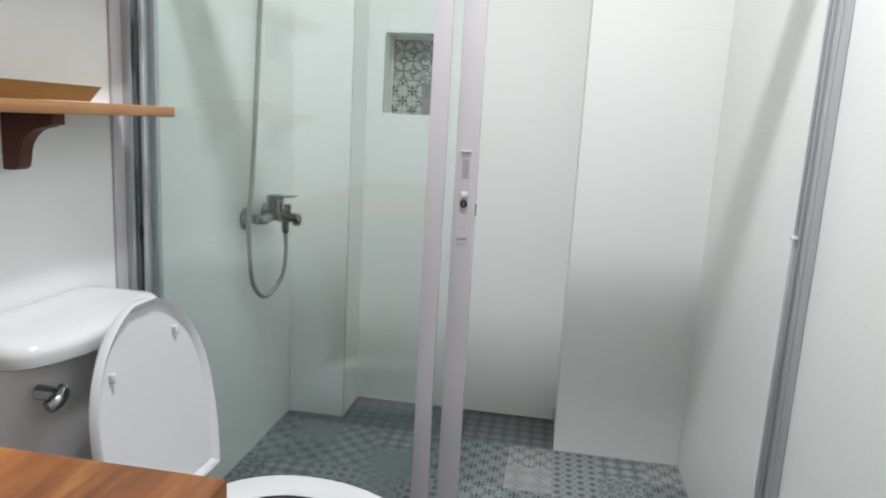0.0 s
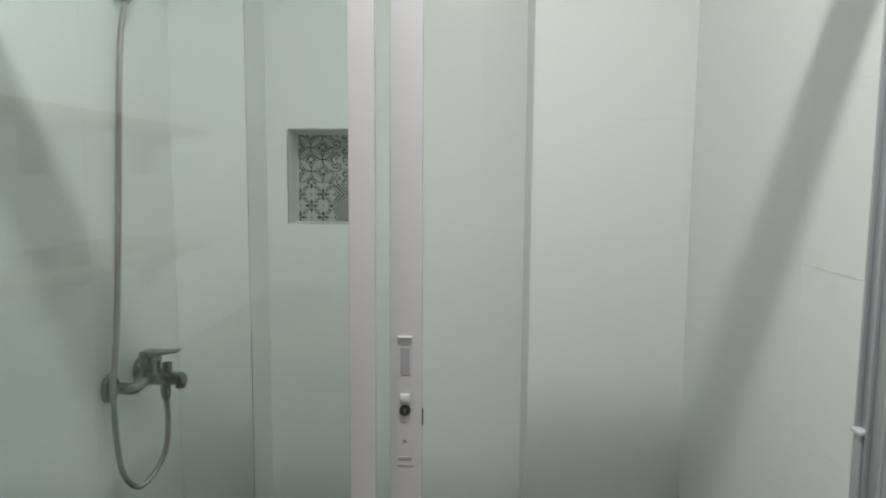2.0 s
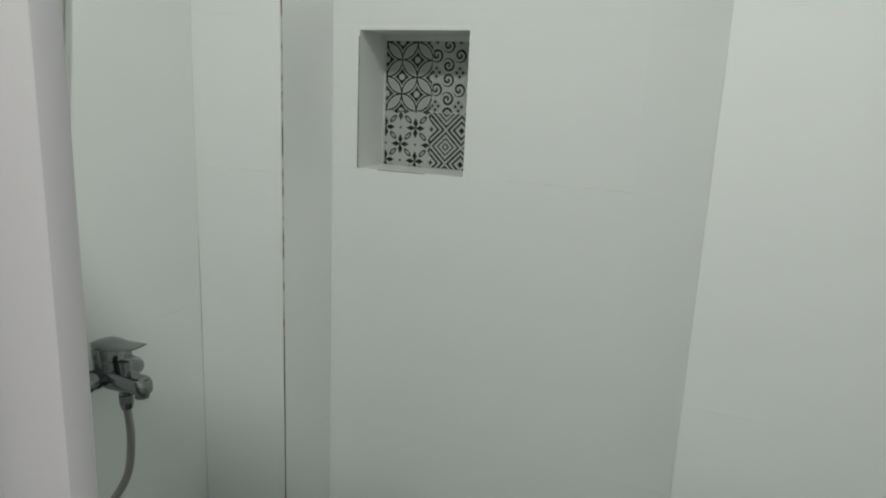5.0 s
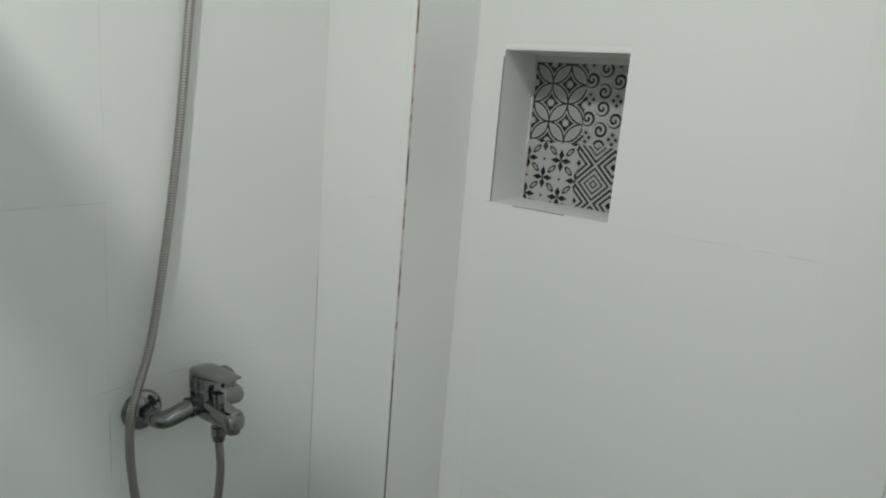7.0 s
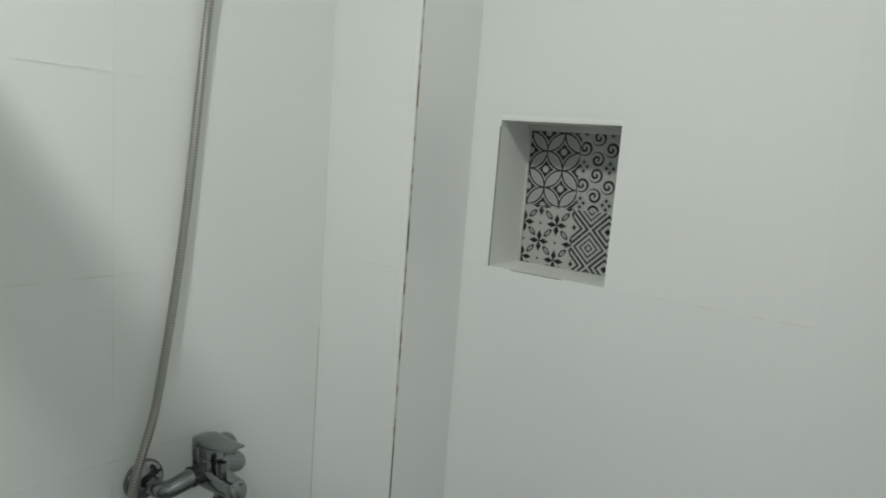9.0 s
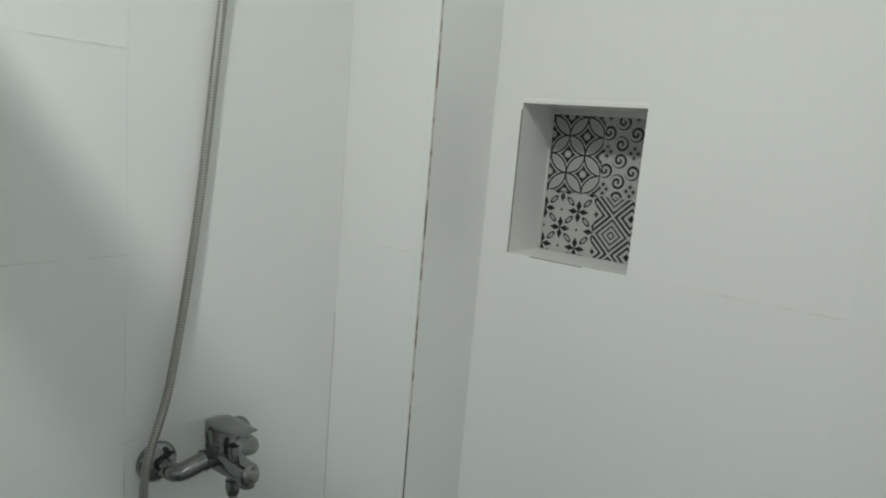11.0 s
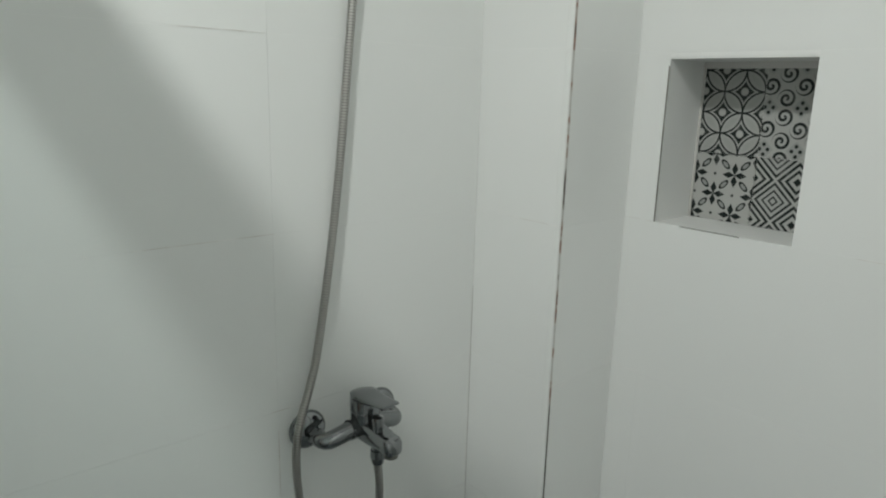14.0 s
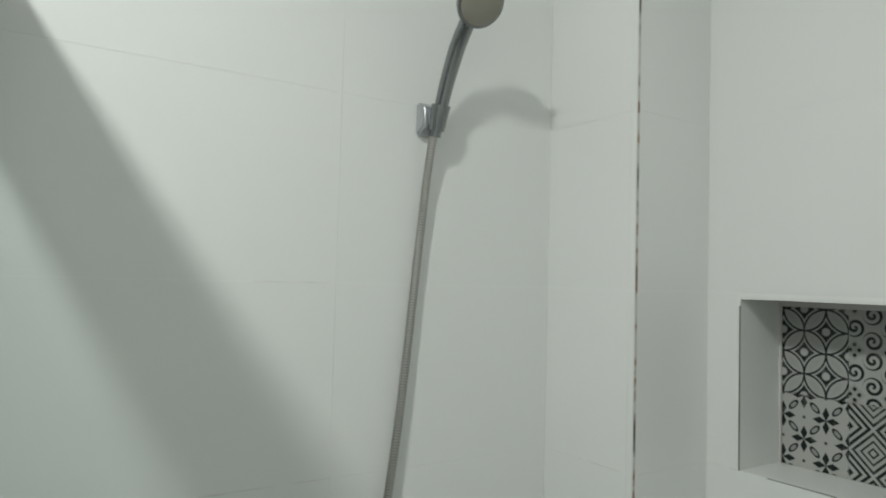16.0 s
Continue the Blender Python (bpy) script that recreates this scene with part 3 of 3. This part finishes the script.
# lock and recessed pull on the door's stile
LX = 0.748
plate = bar("lock_plate", LX - 0.0115, LX + 0.0115, -0.0012, 0.0, 0.868, 1.060, M_ALU, "white lock plate with a recessed pull", sliding, 0)
bm = bmesh.new()
box(bm, LX - 0.010, LX + 0.010, -0.0052, -0.0012, 1.0565, 1.0595, 0.001, 2)
part("upper_lip", bm, M_PLASTIC, plate, smooth=True)
bm = bmesh.new()
box(bm, LX - 0.0068, LX + 0.0068, -0.0020, -0.0012, 1.002, 1.043, 0.0003, 1)
part("finger_pull", bm, M_PULL, plate, "grey recessed finger pull")
bm = bmesh.new()
box(bm, LX - 0.0072, LX + 0.0072, -0.0055, -0.0012, 0.963, 0.975, 0.0015, 2)
part("lower_lip", bm, M_PLASTIC, plate, smooth=True)
bm = bmesh.new()
cyl(bm, (LX, -0.005, 0.9505), (LX, -0.0012, 0.9505), 0.0078, 0.0080, 24)
cylinder = part("key_cylinder", bm, M_RUBBER, plate, "black key cylinder", smooth=True)
bm = bmesh.new()
box(bm, LX - 0.0009, LX + 0.0009, -0.0056, -0.005, 0.9470, 0.9540)
part("key_slot", bm, M_DULL, cylinder)
bm = bmesh.new()
cyl(bm, (LX, -0.0020, 0.905), (LX, -0.0012, 0.905), 0.0026, 0.0030, 16)
part("screw_head", bm, M_SILVER, plate, smooth=True)
bm = bmesh.new()
box(bm, LX - 0.010, LX + 0.010, -0.0020, -0.0012, 0.876, 0.881, 0.0004, 1)
part("lower_slot", bm, M_PULL, plate)
bm = bmesh.new()
box(bm, 0.772, 0.7735, 0.004, 0.012, 0.926, 0.950)
part("bolt_slot", bm, M_RUBBER, sliding, "dark bolt slot")

# ---- shower mixer ----
MY, MZ = 0.636, 0.789
mixer = thing("shower_mixer", (0.0, MY, MZ), "chrome wall-mounted shower mixer with a lever", "mixer tap")
TURN = radians(3.0)     # the body sits slightly turned on its inlets


def fore(d, a, z):
    """A place on the body: d out from the cartridge's axis, a across, z over the inlets."""
    return Vector((0.068 + d * math.cos(TURN) - a * math.sin(TURN), MY + d * math.sin(TURN) + a * math.cos(TURN), MZ + z))


def squarish(d, a, z, wide, high, n=28, soft=0.6):
    """A rounded oblong across the body's length."""
    pts = []
    for k in range(n):
        c, q = math.cos(k * math.tau / n), math.sin(k * math.tau / n)
        pts.append(fore(d, a + wide * math.copysign(abs(c) ** soft, c), z + high * math.copysign(abs(q) ** soft, q)))
    return pts


def flat_ring(d, a, z, along, across, n=32):
    return [fore(d + along * math.cos(k * math.tau / n), a + across * math.sin(k * math.tau / n), z) for k in range(n)]


for s in (-1, 1):
    y = MY + s * 0.075
    bm = bmesh.new()
    loft(bm, [[Vector((x, y + r * math.cos(k * math.tau / 36), MZ + r * math.sin(k * math.tau / 36))) for k in range(36)] for x, r in ((0.0005, 0.034), (0.003, 0.0345), (0.008, 0.033), (0.014, 0.028), (0.018, 0.020), (0.020, 0.013))])
    rosette = part("rosette", bm, M_CHROME, mixer, smooth=True)
    bm = bmesh.new()
    cyl(bm, (0.018, y, MZ), (0.034, y, MZ), 0.0105)
    cyl(bm, (0.030, y, MZ), (0.040, y, MZ), 0.0150, 0.0150, 6)
    part("union_nut", bm, M_CHROME, rosette, smooth=True)
    bm = bmesh.new()
    tube(bm, spline([(0.038, y, MZ), (0.050, y - s * 0.001, MZ - 0.001), (0.060, y - s * 0.009, MZ), (0.066, y - s * 0.026, MZ + 0.006), (0.068, MY + s * 0.028, MZ + 0.011)]), lambda q: 0.0138 + 0.0018 * q, 20)
    part("inlet_arm", bm, M_CHROME, mixer, smooth=True)
bm = bmesh.new()
cyl(bm, (0.068, MY - 0.032, MZ + 0.011), (0.068, MY + 0.032, MZ + 0.011), 0.0175, None, 32)
loft(bm, [squarish(d, 0, z, w, h) for d, z, w, h in ((-0.014, 0.009, 0.019, 0.0165), (0.008, 0.008, 0.0220, 0.0195), (0.030, 0.006, 0.0210, 0.0180), (0.050, 0.004, 0.0190, 0.0155), (0.062, 0.003, 0.0180, 0.0142))])
part("valve_body", bm, M_CHROME, mixer, smooth=True)
bm = bmesh.new()
loft(bm, [squarish(d, 0, z, w, h) for d, z, w, h in ((0.062, 0.003, 0.0184, 0.0147), (0.073, 0.002, 0.0182, 0.0152), (0.080, -0.001, 0.0160, 0.0130), (0.084, -0.003, 0.0105, 0.0080))])
spout = part("spout", bm, M_CHROME, mixer, smooth=True)
bm = bmesh.new()
loft(bm, [flat_ring(0.070, 0, z, r, r) for z, r in ((-0.006, 0.0120), (-0.019, 0.0120), (-0.020, 0.0105), (-0.017, 0.0095))])
part("aerator", bm, M_CORE, spout, "dark spout opening", smooth=True)
bm = bmesh.new()
loft(bm, [flat_ring(0.042, -0.006, z, r, r, 24) for z, r in ((0.012, 0.0085), (0.024, 0.0085), (0.025, 0.0105), (0.040, 0.0115), (0.044, 0.0105), (0.0455, 0.0070))])
part("diverter_knob", bm, M_CHROME, mixer, smooth=True)
bm = bmesh.new()
loft(bm, [flat_ring(0, 0, z, r, r, 36) for z, r in ((0.008, 0.0250), (0.040, 0.0250), (0.041, 0.0240), (0.043, 0.0240), (0.044, 0.0258), (0.060, 0.0258), (0.064, 0.0248))])
housing = part("cartridge_housing", bm, M_CHROME, mixer, smooth=True)
bm = bmesh.new()
loft(bm, [squarish(d, 0, z, w, h, 24) for d, z, w, h in ((-0.0265, 0.063, 0.0080, 0.0035), (-0.022, 0.065, 0.0160, 0.0060), (-0.008, 0.067, 0.0245, 0.0072), (0.010, 0.067, 0.0250, 0.0068), (0.024, 0.067, 0.0225, 0.0050), (0.042, 0.069, 0.0205, 0.0034), (0.064, 0.071, 0.0195, 0.0026), (0.070, 0.072, 0.0170, 0.0018))])
part("lever", bm, M_CHROME, mixer, smooth=True)
bm = bmesh.new()
loft(bm, [flat_ring(0.033, 0.002, z, r, r, 24) for z, r in ((0.004, 0.0120), (-0.022, 0.0115), (-0.024, 0.0100))])
outlet = part("hose_outlet", bm, M_CHROME, mixer, smooth=True)
bm = bmesh.new()
loft(bm, [flat_ring(0.033, 0.002, z, r, r, 12) for z, r in ((-0.022, 0.0125), (-0.036, 0.0125), (-0.048, 0.0095))])
part("hose_nut", bm, M_CHROME, outlet)

# ---- hose, holder and hand shower ----
hose = thing("shower_hose", (0.03, 0.55, 1.2), "flexible ribbed steel shower hose hanging in a loop", "hose")
line = spline([fore(0.033, 0.002, -0.042), (0.102, MY + 0.007, 0.68), (0.096, MY - 0.001, 0.61), (0.078, MY - 0.030, 0.562), (0.058, MY - 0.064, 0.546), (0.040, MY - 0.094, 0.585),
               (0.034, MY - 0.107, 0.66), (0.031, 0.526, 0.79), (0.021, 0.572, 0.93), (0.013, 0.617, 1.187), (0.011, 0.645, 1.442), (0.014, 0.659, 1.60), (0.025, 0.665, 1.690)], 34)
bm = bmesh.new()
tube(bm, line, 0.0062, 10)
part("hose_core", bm, M_CORE, hose, smooth=True)
# the coil's rings
bm = bmesh.new()
dist, at = 0.0, 0.0
for p, q in zip(line, line[1:]):
    seg, d = (q - p).length, (q - p).normalized()
    while at <= dist + seg:
        c = p + d * (at - dist)
        cyl(bm, c - d * 0.0017, c + d * 0.0017, 0.0071, 0.0071, 10)
        at += 0.0046
    dist += seg
coil = part("coil", bm, M_DULL, hose, "ribbed steel winding")
coil["kind"] = "stuff"

holder = thing("shower_holder", (0.0, 0.661, 1.70), "silver-grey wall bracket with a chrome cradle for the hand shower", "holder")
bm = bmesh.new()
rings = []
for x, h0, h1, w in ((0.0005, -0.028, 0.026, 0.017), (0.008, -0.028, 0.026, 0.017), (0.015, -0.022, 0.022, 0.016), (0.020, -0.016, 0.016, 0.012)):
    rings.append([Vector((x, 0.661 + sy * w, 1.716 + hz)) for sy, hz in ((-1, h0), (1, h0), (1, h1), (-1, h1))])
loft(bm, rings)
bmesh.ops.bevel(bm, geom=bm.edges[:], offset=0.003, segments=2, affect="EDGES")
part("wall_block", bm, M_SILVER, holder, smooth=True)
bm = bmesh.new()
axis0, axis1 = Vector((0.027, 0.668, 1.694)), Vector((0.037, 0.671, 1.736))
loft(bm, [[p + (Vector((math.cos(k * math.tau / 24), math.sin(k * math.tau / 24), -0.28 * math.cos(k * math.tau / 24))) * r) for k in range(24)] for p, r in ((axis0, 0.0105), (axis0, 0.0135), (axis1, 0.0160), (axis1, 0.0130))], cap0=False, cap1=False)
part("cradle", bm, M_CHROME, holder, smooth=True)

hand = thing("hand_shower", (0.045, 0.665, 1.69), "chrome hand shower with a beige-grey nozzle plate", "shower head")
bm = bmesh.new()
tube(bm, spline([(0.025, 0.667, 1.684), (0.0325, 0.6704, 1.7206), (0.0455, 0.6761, 1.7748), (0.0650, 0.6807, 1.8254), (0.0876, 0.6822, 1.8575), (0.1003, 0.6833, 1.8705)]), lambda s: 0.0098 + 0.0036 * min(1, s * 1.8), 20)
part("handle", bm, M_CHROME, hand, smooth=True)
nrm = Vector((0.80, -0.10, -0.60)).normalized()
ctr = Vector((0.121, 0.6855, 1.8836))
sx = nrm.cross(Vector((0, 0, 1))).normalized()
sy_ = nrm.cross(sx)
disc = lambda d, r, n=36: [ctr + nrm * d + (sx * math.cos(k * math.tau / n) + sy_ * math.sin(k * math.tau / n)) * r for k in range(n)]
bm = bmesh.new()
loft(bm, [disc(-0.026, 0.010), disc(-0.024, 0.022), disc(-0.012, 0.036), disc(0.0, 0.040), disc(0.004, 0.039), disc(0.004, 0.034)])
headpart = part("head", bm, M_CHROME, hand, smooth=True)
bm = bmesh.new()
loft(bm, [disc(0.002, 0.0345), disc(0.006, 0.0345), disc(0.0075, 0.031)])
part("nozzle_plate", bm, M_FACE, headpart, "beige-grey nozzle plate", smooth=True)

# ---- ceiling lamp ----
fixture = thing("ceiling_lamp", (LAMP[0], LAMP[1], H), "small round white ceiling lamp, switched on", "ceiling lamp")
bm = bmesh.new()
cyl(bm, (LAMP[0], LAMP[1], LAMP[2] + 0.008), (LAMP[0], LAMP[1], H), 0.085, 0.075, 40)
part("lamp_base", bm, M_PLASTIC, fixture, smooth=True)
bm = bmesh.new()
cyl(bm, (LAMP[0], LAMP[1], LAMP[2]), (LAMP[0], LAMP[1], LAMP[2] + 0.008), 0.068, 0.072, 40)
part("diffuser", bm, M_LAMP, fixture, "glowing diffuser", smooth=True)

# ---- tiles: pieces of walls and floor ----
JOINT = 0.00025
MESHES = {}


def tile_mesh(w, h, mat, uv=None):
    """One tile in its own XY plane, its face TILE up in Z; origin at its corner."""
    key = (round(w, 4), round(h, 4), mat.name, uv)
    if key not in MESHES:
        j = JOINT
        lo = [(j, j), (w - j, j), (w - j, h - j), (j, h - j)]
        vs = [(*p, 0.0) for p in lo] + [(*p, TILE) for p in lo]
        fs = [(4, 5, 6, 7)] + [(k, (k + 1) % 4, 4 + (k + 1) % 4, 4 + k) for k in range(4)]
        me = bpy.data.meshes.new("tile")
        me.from_pydata(vs, [], fs)
        me.materials.append(mat)
        if uv:
            layer = me.uv_layers.new(name="uv")
            u0, u1, v0, v1 = uv
            for loop in me.loops:
                x, y, _ = me.vertices[loop.vertex_index].co
                layer.data[loop.index].uv = (u0 + (u1 - u0) * x / w, v0 + (v1 - v0) * y / h)
        MESHES[key] = me
    return MESHES[key]


def lay(parent, name, m, w, h, mat, uv=None):
    ob = new(name, tile_mesh(w, h, mat, uv))
    ob.parent = parent
    ob.matrix_parent_inverse = Matrix.Translation(-parent.matrix_basis.translation)
    ob.matrix_basis = m
    return ob


def cuts(a, b, first, step):
    """Where joints fall between a and b."""
    k = math.ceil((a + 0.012 - first) / step)
    out = [a]
    while first + k * step < b - 0.012:
        out.append(first + k * step)
        k += 1
    return out + [b]


def tiled(parent, axes, a, b, first, step, skip=None, first_low=None):
    """Tiles a vertical face. axes(u, z) gives the pose of a tile's lower corner."""
    zs = cuts(0.0, H, NB % ROW, ROW)
    for z0, z1 in zip(zs, zs[1:]):
        us = cuts(a, b, first_low if first_low is not None and z0 < NB - 0.31 else first, step)
        for u0, u1 in zip(us, us[1:]):
            spans = [(u0, u1)]
            if skip and z0 < skip[3] - 0.02 and z1 > skip[2] + 0.02:
                spans = [(p, q) for p, q in ((u0, min(u1, skip[0])), (max(u0, skip[1]), u1)) if q - p > 0.004]
            for p, q in spans:
                lay(parent, "tile", axes(p, q, z0), q - p, z1 - z0, M_TILE)


def facing(x_axis, normal):
    """Turns a tile's plane to a wall: its X along x_axis, its Y up."""
    x, n = Vector(x_axis), Vector(normal)
    return Matrix((x, n.cross(x), n)).transposed().to_4x4()


R_SOUTH = facing((1, 0, 0), (0, -1, 0))
R_EAST = facing((0, 1, 0), (1, 0, 0))
R_WEST = facing((0, -1, 0), (-1, 0, 0))
tiled(wall_shower_left, lambda p, q, z: Matrix.Translation((-TILE, p, z)) @ R_EAST, -0.030, YA, 0.509, 0.6)
tiled(wall_right, lambda p, q, z: Matrix.Translation((W + TILE, q, z)) @ R_WEST, YBACK, YE, 0.264, 0.6)
tiled(pier_left, lambda p, q, z: Matrix.Translation((p, YA + TILE, z)) @ R_SOUTH, 0.0, XB, 5.0, 0.6)
tiled(pier_left, lambda p, q, z: Matrix.Translation((XB - TILE, p, z)) @ R_EAST, YA + 0.0062, YC, 5.0, 9.0)
tiled(pier_right, lambda p, q, z: Matrix.Translation((p, YE + TILE, z)) @ R_SOUTH, XE, W, 5.0, 0.6)
tiled(pier_right, lambda p, q, z: Matrix.Translation((XE + TILE, q, z)) @ R_WEST, YE + 0.009, YC, 5.0, 9.0)
tiled(wall_alcove, lambda p, q, z: Matrix.Translation((p, YC + TILE, z)) @ R_SOUTH, XB, XE, 0.866, 5.0, skip=(NL, NR, NB, NT), first_low=0.274)

# stretches of joint that have gone grey and brown
M_STAIN, _t, _b = material("stained_joint", rough=0.8)
_t.links.new(ramp(_t, noise_tex(_t, 22, 3, 0.6), [(0.38, (0.86, 0.86, 0.84)), (0.56, (0.68, 0.66, 0.62)), (0.72, (0.50, 0.47, 0.42))]), _b.inputs["Base Color"])
Z0, Z1, Z2 = NB - ROW, NB, NB + ROW
for wall, x0, x1, y0, y1, z0, z1 in ((wall_shower_left, 0, 0, 0.30, 0.51, Z1, Z1), (wall_shower_left, 0, 0, 0.38, 0.512, Z2, Z2), (wall_shower_left, 0, 0, 0.497, 0.55, Z0, Z0), (wall_shower_left, 0, 0, 0.509, 0.509, 0.66, 0.80),
                                     (pier_left, 0.09, 0.211, YA, YA, Z1, Z1), (wall_alcove, XB + 0.002, NL - 0.004, YC, YC, Z1, Z1), (wall_alcove, 0.62, 0.866, YC, YC, Z1, Z1),  (wall_alcove, XB, 0.274, YC, YC, Z0, Z0),
                                     (pier_right, 1.24, 1.42, YE, YE, Z2, Z2), (wall_right, W, W, 0.03, 0.26, Z1, Z1)):
    bm = bmesh.new()
    g = 0.0005
    box(bm, x0 - g, x1 + g, y0 - g, y1 + g, z0 - g, z1 + g)
    part("stained_joint", bm, M_STAIN, wall, "grey-brown stained joint")

# niche back: four cut patterned tiles
S = 0.15
bx, bz = 0.397, 1.262
for x0, x1, z0, z1, mat in ((NL, bx, bz, NT, P_PETALS), (bx, NR, bz, NT, P_SCROLLS), (NL, bx, NB, bz, P_FLOWERS), (bx, NR, NB, bz, P_DIAMONDS)):
    u0 = (x0 - (bx - S)) / S if x1 <= bx else 0.0
    v0 = 0.0 if z0 >= bz else (z0 - (bz - S)) / S
    lay(niche, "patterned_tile", Matrix.Translation((x0, YC + ND + TILE, z0)) @ R_SOUTH, x1 - x0, z1 - z0, mat, (round(u0, 4), round(u0 + (x1 - x0) / S, 4), round(v0, 4), round(v0 + (z1 - z0) / S, 4)))

# floor: patchwork of patterned tiles
rng = random.Random(7)
kinds = [F_ROSETTES, F_PETALS, F_SCROLLS, F_FLOWERS, F_DIAMONDS, P_STARS, P_DOTS, P_GREY, P_STARS, P_GREY]
xs, ys = cuts(0.0, W, 0.098, S), cuts(YBACK, YC, YE, S)
# tiles beside the right pier, as laid: column, row out from the pier's front
LAID = {(4, 1): P_GREY, (5, 1): F_PALE_FLOWERS, (6, 1): P_DOTS, (7, 1): P_STARS, (8, 1): F_PALE_FLOWERS, (4, 2): P_GREY, (5, 2): F_PALE, (6, 2): P_DOTS, (7, 2): F_SCROLLS, (8, 2): P_GREY, (3, 1): P_GREY, (2, 1): P_STARS}
last = None
for y0, y1 in zip(ys, ys[1:]):
    for x0, x1 in zip(xs, xs[1:]):
        if y0 > YE - 0.02 and x0 > XE - 0.02:
            continue
        mat = rng.choice([k for k in kinds if k is not last])
        last = mat
        mat = LAID.get((round((x0 - 0.098) / S), round((YE - y0) / S)), mat)
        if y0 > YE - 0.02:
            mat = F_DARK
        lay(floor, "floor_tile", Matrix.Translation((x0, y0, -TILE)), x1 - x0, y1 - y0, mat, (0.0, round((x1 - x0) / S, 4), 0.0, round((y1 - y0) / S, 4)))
